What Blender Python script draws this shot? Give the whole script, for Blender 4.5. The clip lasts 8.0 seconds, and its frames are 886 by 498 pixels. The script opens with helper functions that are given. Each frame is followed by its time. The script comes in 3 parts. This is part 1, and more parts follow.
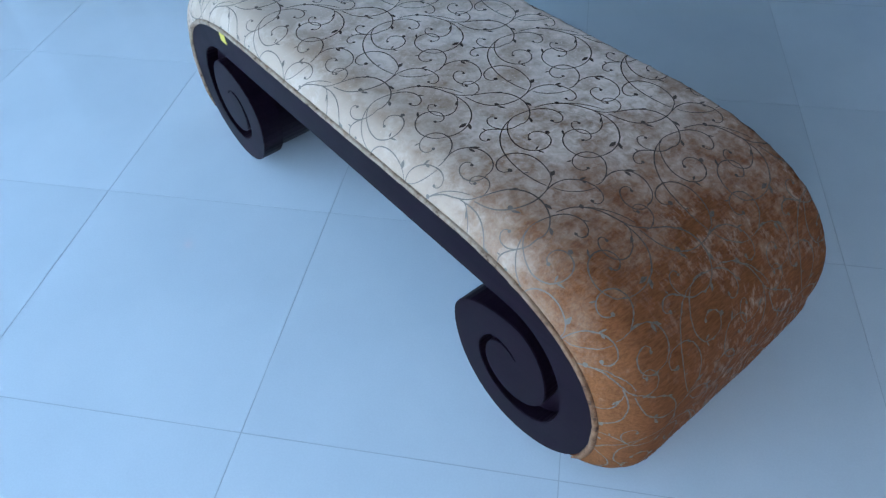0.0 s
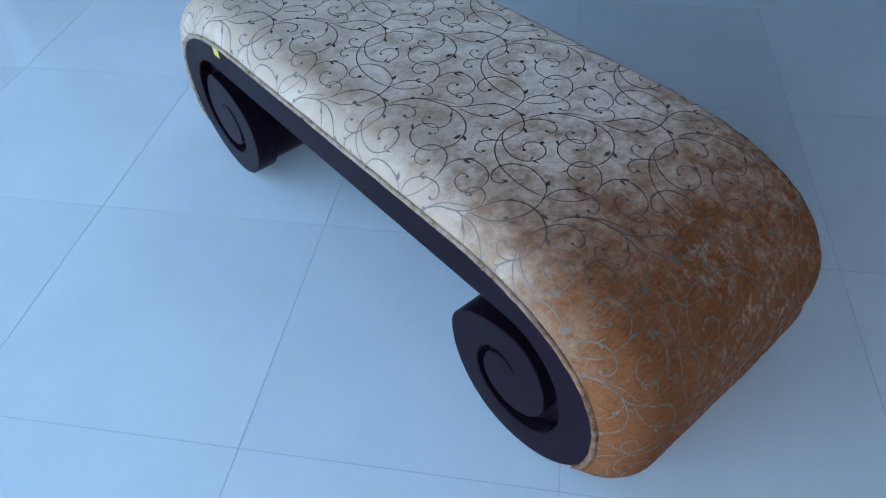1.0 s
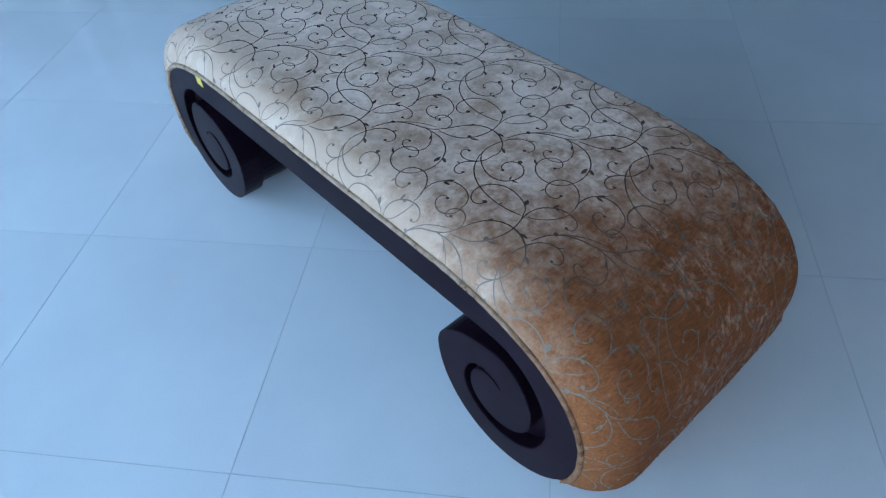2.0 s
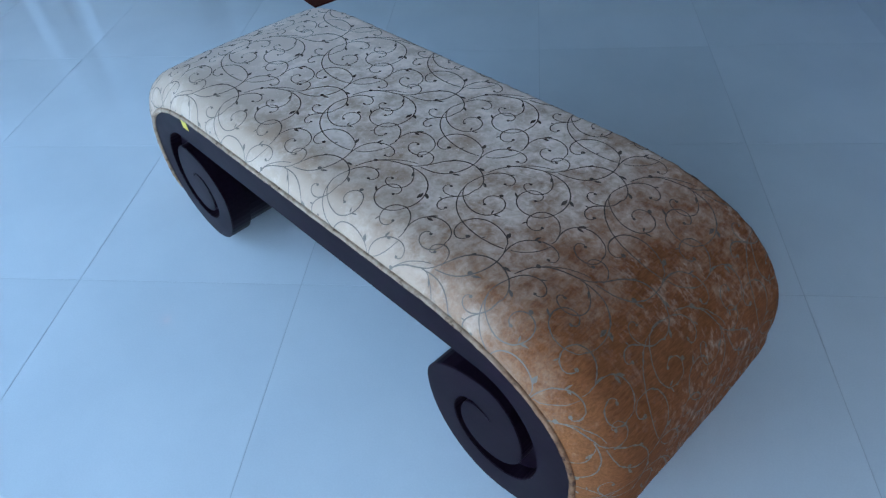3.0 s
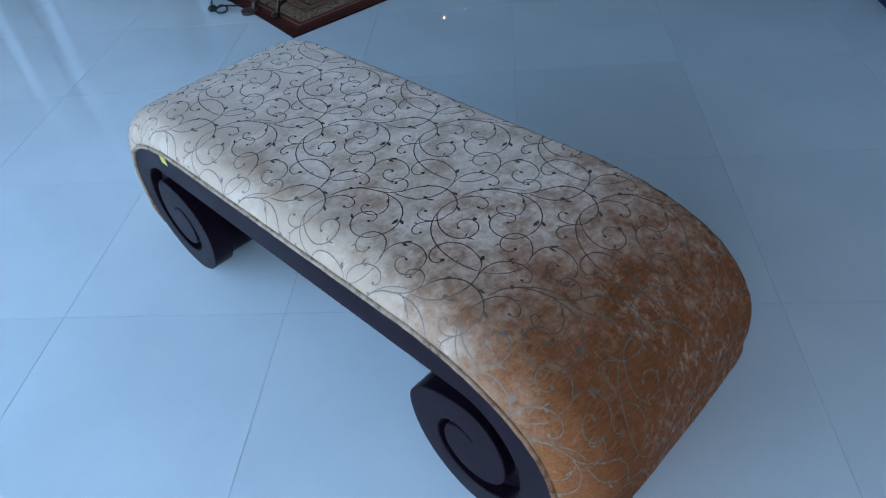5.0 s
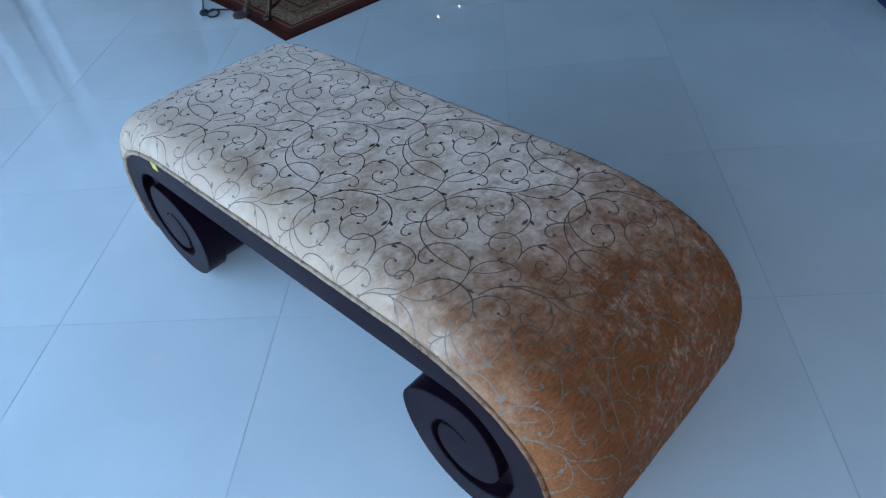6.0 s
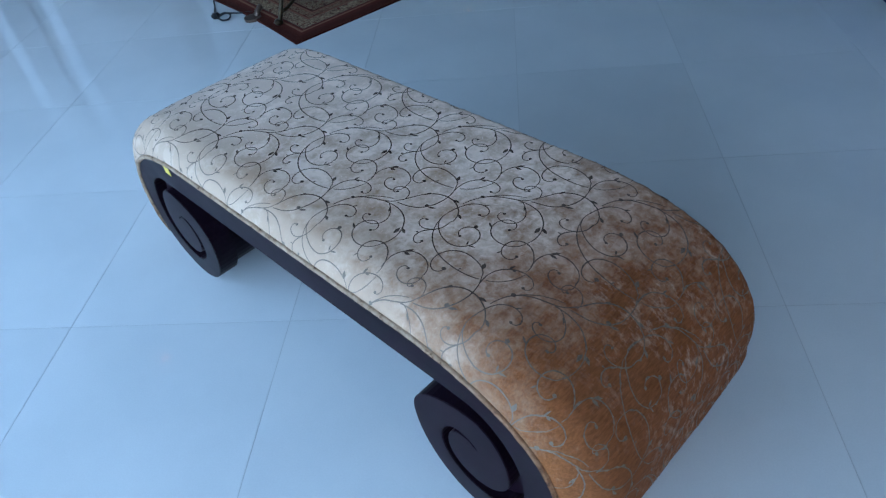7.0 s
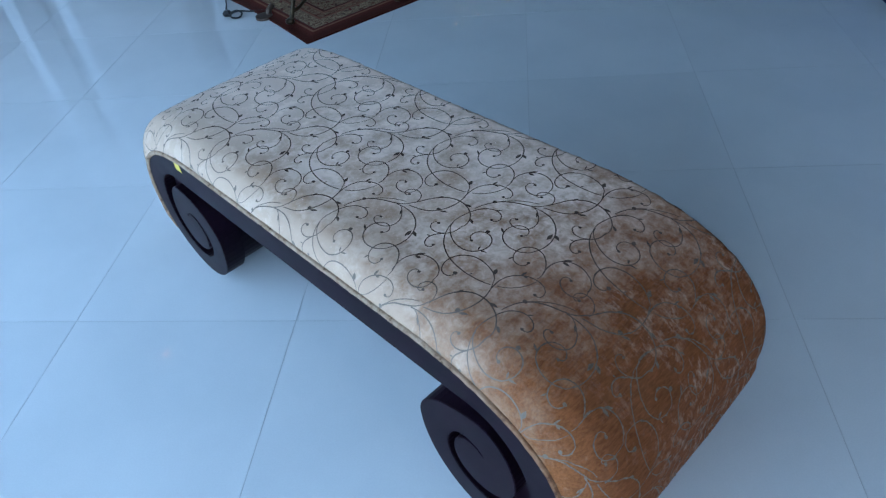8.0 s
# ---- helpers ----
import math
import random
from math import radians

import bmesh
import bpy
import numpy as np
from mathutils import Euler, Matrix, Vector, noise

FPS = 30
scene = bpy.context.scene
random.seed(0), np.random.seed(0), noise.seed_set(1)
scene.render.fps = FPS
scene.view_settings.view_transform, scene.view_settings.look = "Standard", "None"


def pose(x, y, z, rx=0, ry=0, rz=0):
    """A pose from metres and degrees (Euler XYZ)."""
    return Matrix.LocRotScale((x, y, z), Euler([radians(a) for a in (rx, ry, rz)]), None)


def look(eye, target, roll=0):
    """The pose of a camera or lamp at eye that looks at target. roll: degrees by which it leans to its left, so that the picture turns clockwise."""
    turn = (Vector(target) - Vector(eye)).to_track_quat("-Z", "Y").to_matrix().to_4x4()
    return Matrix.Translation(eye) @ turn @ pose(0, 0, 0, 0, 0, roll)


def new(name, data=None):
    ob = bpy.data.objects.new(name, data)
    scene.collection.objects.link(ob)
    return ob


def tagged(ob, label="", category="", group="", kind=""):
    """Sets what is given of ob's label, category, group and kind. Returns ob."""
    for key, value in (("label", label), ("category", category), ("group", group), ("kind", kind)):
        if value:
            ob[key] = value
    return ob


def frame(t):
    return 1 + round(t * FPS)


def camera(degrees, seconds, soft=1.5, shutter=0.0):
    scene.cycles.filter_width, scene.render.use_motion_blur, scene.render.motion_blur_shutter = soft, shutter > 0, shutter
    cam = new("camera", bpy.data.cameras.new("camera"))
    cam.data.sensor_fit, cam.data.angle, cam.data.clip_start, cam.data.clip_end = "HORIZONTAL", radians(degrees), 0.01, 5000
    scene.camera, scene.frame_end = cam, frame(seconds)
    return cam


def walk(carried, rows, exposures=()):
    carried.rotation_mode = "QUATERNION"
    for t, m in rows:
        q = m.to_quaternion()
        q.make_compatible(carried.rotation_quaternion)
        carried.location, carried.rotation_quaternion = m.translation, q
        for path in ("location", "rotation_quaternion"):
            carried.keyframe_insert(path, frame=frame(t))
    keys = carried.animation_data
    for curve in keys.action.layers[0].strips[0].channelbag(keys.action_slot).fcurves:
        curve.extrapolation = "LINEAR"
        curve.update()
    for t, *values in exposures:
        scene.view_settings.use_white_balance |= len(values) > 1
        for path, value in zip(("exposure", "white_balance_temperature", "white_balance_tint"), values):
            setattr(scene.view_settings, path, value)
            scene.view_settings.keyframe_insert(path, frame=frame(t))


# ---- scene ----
cam = camera(66.2, 8.0, 1.3)
PATH = [
    (0, (0.524, -1.129, 1.18), (0.243, 0.187, -0.3), -2.9),
    (0.5, (0.52, -1.125, 1.183), (0.256, 0.206, -0.286), -2.9),
    (1, (0.521, -1.126, 1.181), (0.252, 0.213, -0.28), -3.2),
    (2.5, (0.552, -1.125, 1.214), (0.307, 0.27, -0.198), -5.2),
    (3, (0.556, -1.125, 1.221), (0.319, 0.302, -0.16), -5.7),
    (3.5, (0.563, -1.126, 1.228), (0.338, 0.325, -0.129), -5.9),
    (4, (0.568, -1.127, 1.23), (0.348, 0.334, -0.119), -6.3),
    (4.5, (0.573, -1.128, 1.236), (0.356, 0.334, -0.112), -6.7),
    (5, (0.587, -1.131, 1.236), (0.372, 0.338, -0.104), -7.3),
    (6.5, (0.608, -1.128, 1.241), (0.388, 0.338, -0.102), -8.8),
    (7, (0.597, -1.125, 1.247), (0.362, 0.345, -0.089), -8.5),
    (7.5, (0.586, -1.121, 1.242), (0.351, 0.354, -0.088), -7.6),
    (8, (0.58, -1.12, 1.246), (0.34, 0.355, -0.083), -7.1),
]
walk(cam, [(t, look(eye, target, roll)) for t, eye, target, roll in PATH],
     exposures=[(0, -0.01), (0.5, -0.1), (1, -0.1), (2.5, -0.12), (3.5, -0.12), (5, -0.13), (6.5, -0.05), (8, -0.03)])

# ---- world and light ----
world = bpy.data.worlds.new("world")
scene.world = world
world.use_nodes = True
wt = world.node_tree
sky = wt.nodes.new("ShaderNodeTexSky")
sky.sky_type, sky.sun_disc = "NISHITA", False
sky.sun_elevation, sky.sun_rotation = radians(38), radians(200)
wt.links.new(sky.outputs[0], wt.nodes["Background"].inputs[0])
wt.nodes["Background"].inputs[1].default_value = 0.12

WIN_X = -2.62            # inner face of the window wall
ROOM = (-2.62, 5.1, -4.5, 9.6, 2.8)   # x0, x1, y0, y1, height
WINDOWS = [(-4.0, -1.7), (-1.4, 0.7), (0.95, 5.42), (5.62, 6.6)]
SILL, HEAD = 0.1, 2.7


def window_light(y0, y1, watts, south=False):
    lamp = bpy.data.lights.new("window_light", "AREA")
    lamp.shape, lamp.size, lamp.size_y = "RECTANGLE", HEAD - SILL - 0.1, y1 - y0 - 0.1
    lamp.energy, lamp.color = watts, (0.31, 0.59, 1.0)
    ob = new("window_light", lamp)
    ob.matrix_world = pose((y0 + y1) / 2, ROOM[2] - 0.22, (SILL + HEAD) / 2, 0, -90, 90) if south else pose(WIN_X - 0.22, (y0 + y1) / 2, (SILL + HEAD) / 2, 0, -90, 0)
    return ob


for (y0, y1), watts in zip(WINDOWS, (86, 62, 34, 6)):
    window_light(y0, y1, watts)
SOUTH = (-2.4, 0.5)
window_light(*SOUTH, 130, True)


def downlight_or_fill_lamp(x, y, watts, size=0.04, cone=125):
    lamp = bpy.data.lights.new("downlight_or_fill_lamp", "SPOT")
    lamp.energy, lamp.color, lamp.shadow_soft_size = watts, (1.0, 0.66, 0.36), size
    lamp.spot_size, lamp.spot_blend = radians(cone), 0.9
    ob = new("downlight_or_fill_lamp", lamp)
    ob.matrix_world = pose(x, y, ROOM[4] - 0.03)


DOWNLIGHTS_AND_FILL = [(-2.29, 2.16), (2.6, -2.6), (0.9, -3.4), (4.2, -1.9), (-0.33, 8.08), (-0.04, 8.37), (-0.29, 8.67), (0.39, 8.79)]
# three unseen fill lamps, added behind the camera to warm floor and bench end
for x, y in DOWNLIGHTS_AND_FILL[1:4]:
    downlight_or_fill_lamp(x, y, 27)
for x, y in DOWNLIGHTS_AND_FILL[4:]:
    downlight_or_fill_lamp(x, y, 0.34, 0.007, 165)


# ---- materials ----
def material(name, base, rough=0.5, metal=0.0, **extra):
    m = bpy.data.materials.new(name)
    m.use_nodes = True
    b = m.node_tree.nodes["Principled BSDF"]
    b.inputs["Base Color"].default_value = (*base, 1)
    b.inputs["Roughness"].default_value = rough
    b.inputs["Metallic"].default_value = metal
    for key, value in extra.items():
        b.inputs[key.replace("_", " ")].default_value = value
    return m


def node(m, kind, **inputs):
    n = m.node_tree.nodes.new(kind)
    for key, value in inputs.items():
        n.inputs[key.replace("_", " ")].default_value = value
    return n


def wire(m, a, b):
    m.node_tree.links.new(a, b)


def coords(m, scale=(1, 1, 1)):
    tc = node(m, "ShaderNodeTexCoord")
    mp = node(m, "ShaderNodeMapping")
    mp.inputs["Scale"].default_value = scale
    wire(m, tc.outputs["Object"], mp.inputs["Vector"])
    return mp.outputs["Vector"]


def noise_tex(m, vec, scale, detail=4.0, rough=0.55, distortion=0.0):
    n = node(m, "ShaderNodeTexNoise", Scale=scale, Detail=detail, Roughness=rough, Distortion=distortion)
    wire(m, vec, n.inputs["Vector"])
    return n.outputs["Fac"]


def ramp(m, fac, stops):
    r = node(m, "ShaderNodeValToRGB")
    els = r.color_ramp.elements
    while len(els) < len(stops):
        els.new(0.5)
    for e, (p, c) in zip(els, stops):
        e.position, e.color = p, (*c, 1) if len(c) == 3 else c
    wire(m, fac, r.inputs["Fac"])
    return r.outputs["Color"]


def mix(m, fac, a, b, how="MIX"):
    n = m.node_tree.nodes.new("ShaderNodeMix")
    n.data_type, n.blend_type = "RGBA", how
    if isinstance(fac, float):
        n.inputs[0].default_value = fac
    else:
        wire(m, fac, n.inputs[0])
    for slot, value in ((6, a), (7, b)):
        if isinstance(value, tuple):
            n.inputs[slot].default_value = (*value, 1)
        else:
            wire(m, value, n.inputs[slot])
    return n.outputs[2]


def bump(m, height, strength, distance):
    n = node(m, "ShaderNodeBump", Strength=strength, Distance=distance)
    wire(m, height, n.inputs["Height"])
    wire(m, n.outputs["Normal"], m.node_tree.nodes["Principled BSDF"].inputs["Normal"])


def bsdf(m):
    return m.node_tree.nodes["Principled BSDF"]


def tile_material():
    m = material("polished_tile", (0.66, 0.67, 0.67), 0.07)
    v = coords(m)
    info = node(m, "ShaderNodeObjectInfo")
    cloud = noise_tex(m, v, 2.2, 5, 0.6)
    speck = noise_tex(m, v, 260.0, 2)
    c = ramp(m, cloud, [(0.3, (0.62, 0.635, 0.64)), (0.7, (0.70, 0.705, 0.70))])
    c2 = mix(m, 0.06, c, ramp(m, speck, [(0.35, (0.4, 0.4, 0.4)), (0.65, (0.8, 0.8, 0.8))]))
    shade = ramp(m, info.outputs["Random"], [(0.0, (0.96, 0.96, 0.96)), (1.0, (1.0, 1.0, 1.0))])
    wire(m, mix(m, 1.0, c2, shade, "MULTIPLY"), bsdf(m).inputs["Base Color"])
    r = ramp(m, noise_tex(m, v, 5.0, 6, 0.65), [(0.3, (0.010, 0.010, 0.010)), (0.75, (0.022, 0.022, 0.022))])
    wire(m, r, bsdf(m).inputs["Roughness"])
    bump(m, noise_tex(m, v, 3.0, 2), 0.03, 0.01)
    return m


def wood_material():
    m = material("espresso_wood", (0.016, 0.010, 0.012), 0.3, Specular_IOR_Level=0.045)
    v = coords(m, (3, 40, 40))
    grain = noise_tex(m, v, 2.0, 6, 0.6, 0.3)
    c = ramp(m, grain, [(0.3, (0.007, 0.003, 0.006)), (0.7, (0.012, 0.0055, 0.0095))])
    wire(m, c, bsdf(m).inputs["Base Color"])
    v2 = coords(m)
    r = ramp(m, noise_tex(m, v2, 9.0, 5), [(0.3, (0.28, 0.28, 0.28)), (0.7, (0.36, 0.36, 0.36))])
    wire(m, r, bsdf(m).inputs["Roughness"])
    return m


def velvet_material():
    m = material("gold_velvet", (0.66, 0.24, 0.06), 0.9, Specular_IOR_Level=0.05)
    v = coords(m)
    soft = noise_tex(m, v, 7.0, 6, 0.62, 0.4)
    patch = noise_tex(m, v, 22.0, 5, 0.6, 0.6)
    nap = noise_tex(m, coords(m, (420, 64, 420)), 1.5, 4)
    c = ramp(m, soft, [(0.34, (0.125, 0.030, 0.009)), (0.64, (0.265, 0.077, 0.023))])
    c = mix(m, 0.3, c, ramp(m, patch, [(0.35, (0.19, 0.045, 0.012)), (0.7, (0.40, 0.138, 0.048))]))
    c = mix(m, 0.42, c, ramp(m, nap, [(0.32, (0.09, 0.022, 0.007)), (0.68, (0.36, 0.125, 0.046))]))
    gold = ramp(m, noise_tex(m, v, 55.0, 5, 0.7, 0.4), [(0.36, (0.14, 0.028, 0.006)), (0.64, (0.33, 0.105, 0.027))])
    c = mix(m, 0.3, c, gold)
    # ribs of the weave
    rib = noise_tex(m, coords(m, (190, 34, 190)), 1.4, 4, 0.6, 0.4)
    c = mix(m, 0.38, c, ramp(m, rib, [(0.36, (0.11, 0.027, 0.009)), (0.64, (0.34, 0.11, 0.036))]))
    # window light on the front strip, put into the colour as a paler tint
    across = node(m, "ShaderNodeSeparateXYZ")
    wire(m, v, across.inputs[0])
    front_light = node(m, "ShaderNodeMapRange", From_Min=0.05, From_Max=0.0, To_Max=0.25)
    wire(m, across.outputs[1], front_light.inputs["Value"])
    c = mix(m, front_light.outputs[0], c, mix(m, 0.42, c, (0.34, 0.15, 0.045)))
    # sheen painted by position: pale and silky on the seat, fading to matt at the end
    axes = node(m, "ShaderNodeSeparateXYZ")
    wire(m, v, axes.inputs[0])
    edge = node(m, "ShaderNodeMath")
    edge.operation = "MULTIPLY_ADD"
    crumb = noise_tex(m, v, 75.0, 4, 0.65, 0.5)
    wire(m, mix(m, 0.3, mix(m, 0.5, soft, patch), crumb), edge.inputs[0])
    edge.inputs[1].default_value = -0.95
    # along the rounded front edge the painted sheen reaches further round the end
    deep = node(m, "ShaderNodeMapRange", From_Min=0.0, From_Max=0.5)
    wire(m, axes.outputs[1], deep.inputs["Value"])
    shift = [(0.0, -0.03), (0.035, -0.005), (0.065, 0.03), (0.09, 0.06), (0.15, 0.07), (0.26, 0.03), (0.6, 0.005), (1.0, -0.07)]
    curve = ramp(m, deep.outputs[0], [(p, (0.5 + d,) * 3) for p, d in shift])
    sheen_shift = node(m, "ShaderNodeMath")
    sheen_shift.operation = "SUBTRACT"
    sheen_shift.inputs[1].default_value = 0.5
    wire(m, curve, sheen_shift.inputs[0])
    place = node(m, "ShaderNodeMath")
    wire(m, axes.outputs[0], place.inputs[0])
    wire(m, sheen_shift.outputs[0], place.inputs[1])
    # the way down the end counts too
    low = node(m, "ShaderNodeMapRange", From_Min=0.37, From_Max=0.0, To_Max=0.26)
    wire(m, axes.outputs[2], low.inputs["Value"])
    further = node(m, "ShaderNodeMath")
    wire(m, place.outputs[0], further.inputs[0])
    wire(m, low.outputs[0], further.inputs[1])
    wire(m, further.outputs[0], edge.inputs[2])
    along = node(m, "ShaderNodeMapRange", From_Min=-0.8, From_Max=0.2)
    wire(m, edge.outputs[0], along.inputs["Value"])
    sheen_mask = ramp(m, along.outputs[0], [(0.0, (1.0,) * 3), (0.25, (0.97,) * 3), (0.64, (0.82,) * 3), (0.88, (0.22,) * 3), (1.0, (0.02,) * 3)])
    # the base turns ochre under the sheen, part of the painted pale seat
    sheen_tint = node(m, "ShaderNodeMapRange", To_Max=0.75)
    wire(m, sheen_mask, sheen_tint.inputs["Value"])
    wire(m, mix(m, sheen_tint.outputs[0], c, (0.33, 0.155, 0.056)), bsdf(m).inputs["Base Color"])
    vary = node(m, "ShaderNodeMapRange", From_Min=0.36, From_Max=0.58, To_Min=0.38, To_Max=1.0)
    cloud = noise_tex(m, v, 11.0, 3, 0.5, 0.3)
    wire(m, mix(m, 0.27, mix(m, 0.35, cloud, patch), crumb), vary.inputs["Value"])
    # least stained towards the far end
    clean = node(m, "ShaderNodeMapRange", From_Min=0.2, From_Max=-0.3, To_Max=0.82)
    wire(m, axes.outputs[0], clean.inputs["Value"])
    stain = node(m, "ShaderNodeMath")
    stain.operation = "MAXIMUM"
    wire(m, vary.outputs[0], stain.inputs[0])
    # the front strip keeps most of the painted sheen
    front_sheen = node(m, "ShaderNodeMapRange", From_Min=0.1, From_Max=0.03, To_Max=0.8)
    wire(m, axes.outputs[1], front_sheen.inputs["Value"])
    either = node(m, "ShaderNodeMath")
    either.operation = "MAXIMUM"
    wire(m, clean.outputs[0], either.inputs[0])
    wire(m, front_sheen.outputs[0], either.inputs[1])
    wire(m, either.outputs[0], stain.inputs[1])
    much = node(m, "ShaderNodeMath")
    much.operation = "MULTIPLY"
    wire(m, sheen_mask, much.inputs[0])
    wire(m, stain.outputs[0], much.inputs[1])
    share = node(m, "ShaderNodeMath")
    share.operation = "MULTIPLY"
    # pale brushed-up streaks
    brush = noise_tex(m, coords(m, (42, 70, 42)), 1.0, 6, 0.7)
    streak = node(m, "ShaderNodeMapRange", From_Min=0.48, From_Max=0.72, To_Min=0.0, To_Max=0.5)
    wire(m, brush, streak.inputs["Value"])
    # they come in patches, most of them away from the front
    where = node(m, "ShaderNodeMapRange", From_Min=0.43, From_Max=0.55, To_Min=0.06, To_Max=1.0)
    wire(m, noise_tex(m, v, 13.0, 3, 0.55, 0.3), where.inputs["Value"])
    rear = node(m, "ShaderNodeMapRange", From_Min=0.08, From_Max=0.26, To_Min=0.15, To_Max=1.0)
    wire(m, axes.outputs[1], rear.inputs["Value"])
    spots = node(m, "ShaderNodeMath")
    spots.operation = "MULTIPLY"
    wire(m, where.outputs[0], spots.inputs[0])
    wire(m, rear.outputs[0], spots.inputs[1])
    ruffled = node(m, "ShaderNodeMath")
    ruffled.operation = "MULTIPLY"
    wire(m, spots.outputs[0], ruffled.inputs[0])
    wire(m, streak.outputs[0], ruffled.inputs[1])
    most = node(m, "ShaderNodeMath")
    most.operation = "MAXIMUM"
    wire(m, much.outputs[0], most.inputs[0])
    wire(m, ruffled.outputs[0], most.inputs[1])
    # fine pale flecks of lint
    fleck = node(m, "ShaderNodeMapRange", From_Min=0.62, From_Max=0.70, To_Max=0.95)
    wire(m, noise_tex(m, v, 210.0, 2, 0.5), fleck.inputs["Value"])
    lint = node(m, "ShaderNodeMath")
    lint.operation = "MULTIPLY"
    wire(m, fleck.outputs[0], lint.inputs[0])
    wire(m, sheen_mask, lint.inputs[1])
    pick = node(m, "ShaderNodeMath")
    pick.operation = "MAXIMUM"
    wire(m, most.outputs[0], pick.inputs[0])
    wire(m, lint.outputs[0], pick.inputs[1])
    wire(m, pick.outputs[0], share.inputs[0])
    # the painted sheen strengthens from front to back
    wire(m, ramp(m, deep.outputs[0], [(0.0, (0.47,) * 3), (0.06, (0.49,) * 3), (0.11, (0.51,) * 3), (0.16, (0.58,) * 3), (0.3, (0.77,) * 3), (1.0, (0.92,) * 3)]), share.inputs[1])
    tall = mix(m, 0.15, mix(m, 0.4, soft, patch), rib)
    bump(m, tall, 0.4, 0.012)
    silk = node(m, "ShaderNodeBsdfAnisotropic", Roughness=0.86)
    # the painted sheen is a little creamier along the front
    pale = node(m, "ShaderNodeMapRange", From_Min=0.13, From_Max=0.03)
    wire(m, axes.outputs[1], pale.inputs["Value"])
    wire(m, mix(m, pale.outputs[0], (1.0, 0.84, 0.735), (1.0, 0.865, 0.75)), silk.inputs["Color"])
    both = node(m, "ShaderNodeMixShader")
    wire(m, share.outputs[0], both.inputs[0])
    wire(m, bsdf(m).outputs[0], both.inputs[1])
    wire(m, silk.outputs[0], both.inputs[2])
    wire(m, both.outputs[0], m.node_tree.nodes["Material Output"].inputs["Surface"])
    return m


def thread_material():
    m = material("grey_brown_thread", (0.2, 0.13, 0.1), 0.65, 0.0, Specular_IOR_Level=0.15)
    v = coords(m)
    fine = noise_tex(m, v, 150.0, 4, 0.7)
    c = ramp(m, fine, [(0.3, (0.08, 0.047, 0.034)), (0.7, (0.153, 0.097, 0.071))])
    # thread is paler along the front, and paler and mottled over the end
    axes = node(m, "ShaderNodeSeparateXYZ")
    wire(m, v, axes.inputs[0])
    end = node(m, "ShaderNodeMapRange", From_Min=0.57, From_Max=0.70)
    wire(m, axes.outputs[0], end.inputs["Value"])
    front = node(m, "ShaderNodeMapRange", From_Min=0.1, From_Max=0.02, To_Max=0.8)
    wire(m, axes.outputs[1], front.inputs["Value"])
    c = mix(m, front.outputs[0], c, (0.25, 0.185, 0.14))
    end_thread = ramp(m, fine, [(0.30, (0.12, 0.075, 0.052)), (0.45, (0.16, 0.115, 0.088)), (0.70, (0.26, 0.195, 0.15))])
    wire(m, mix(m, end.outputs[0], c, end_thread), bsdf(m).inputs["Base Color"])
    return m


THREAD = thread_material()
TILE = tile_material()
WOOD = wood_material()
VELVET = velvet_material()
GROUT = material("grey_grout", (0.49, 0.49, 0.49), 0.9, Specular_IOR_Level=0.1)


def piping_material():
    m = material("piping_cloth", (0.3, 0.17, 0.09), 0.8, Specular_IOR_Level=0.2)
    v = coords(m)
    c = ramp(m, noise_tex(m, v, 55.0, 5, 0.65), [(0.33, (0.08, 0.04, 0.024)), (0.41, (0.30, 0.18, 0.11)), (0.65, (0.44, 0.29, 0.195))])
    # painted light: pale sheen beside the seat, darker brown round the end
    axes = node(m, "ShaderNodeSeparateXYZ")
    wire(m, v, axes.inputs[0])
    end_tone = node(m, "ShaderNodeMapRange", From_Min=0.42, From_Max=0.62)
    wire(m, axes.outputs[0], end_tone.inputs["Value"])
    c = mix(m, end_tone.outputs[0], c, ramp(m, noise_tex(m, v, 48.0, 5, 0.65), [(0.37, (0.07, 0.028, 0.014)), (0.46, (0.20, 0.082, 0.036)), (0.66, (0.30, 0.15, 0.08))]))
    wire(m, c, bsdf(m).inputs["Base Color"])
    bump(m, noise_tex(m, v, 160.0, 3), 0.6, 0.004)
    return m


PIPING = piping_material()
PLASTER = material("warm_plaster", (0.20, 0.15, 0.11), 0.8)
CEILING = material("ceiling_paint", (0.34, 0.335, 0.32), 0.9)
FRAME = material("window_frame_paint", (0.12, 0.12, 0.13), 0.4)
STICKER = material("yellow_paper", (0.66, 0.46, 0.07), 0.7)
RUBBER = material("black_rubber", (0.012, 0.012, 0.013), 0.5)
BROWN_METAL = material("brown_metal", (0.09, 0.055, 0.04), 0.4, 0.5)
CHROME = material("brushed_ring", (0.6, 0.6, 0.6), 0.3, 1.0)
BULB = material("bright_lens", (1.0, 0.8, 0.6), 0.4, Emission_Strength=25.0)
DIM_BULB = material("dim_lens", (1.0, 0.8, 0.6), 0.4, Emission_Strength=4.0)
bsdf(DIM_BULB).inputs["Emission Color"].default_value = (1.0, 0.55, 0.42, 1)
bsdf(BULB).inputs["Emission Color"].default_value = (1.0, 0.62, 0.38, 1)


def bronze_material():
    m = material("antique_bronze", (0.12, 0.08, 0.04), 0.4, 0.8)
    v = coords(m)
    c = ramp(m, noise_tex(m, v, 45.0, 5, 0.65), [(0.35, (0.02, 0.013, 0.008)), (0.7, (0.09, 0.058, 0.032))])
    wire(m, c, bsdf(m).inputs["Base Color"])
    bump(m, noise_tex(m, v, 70.0, 3), 0.4, 0.003)
    return m


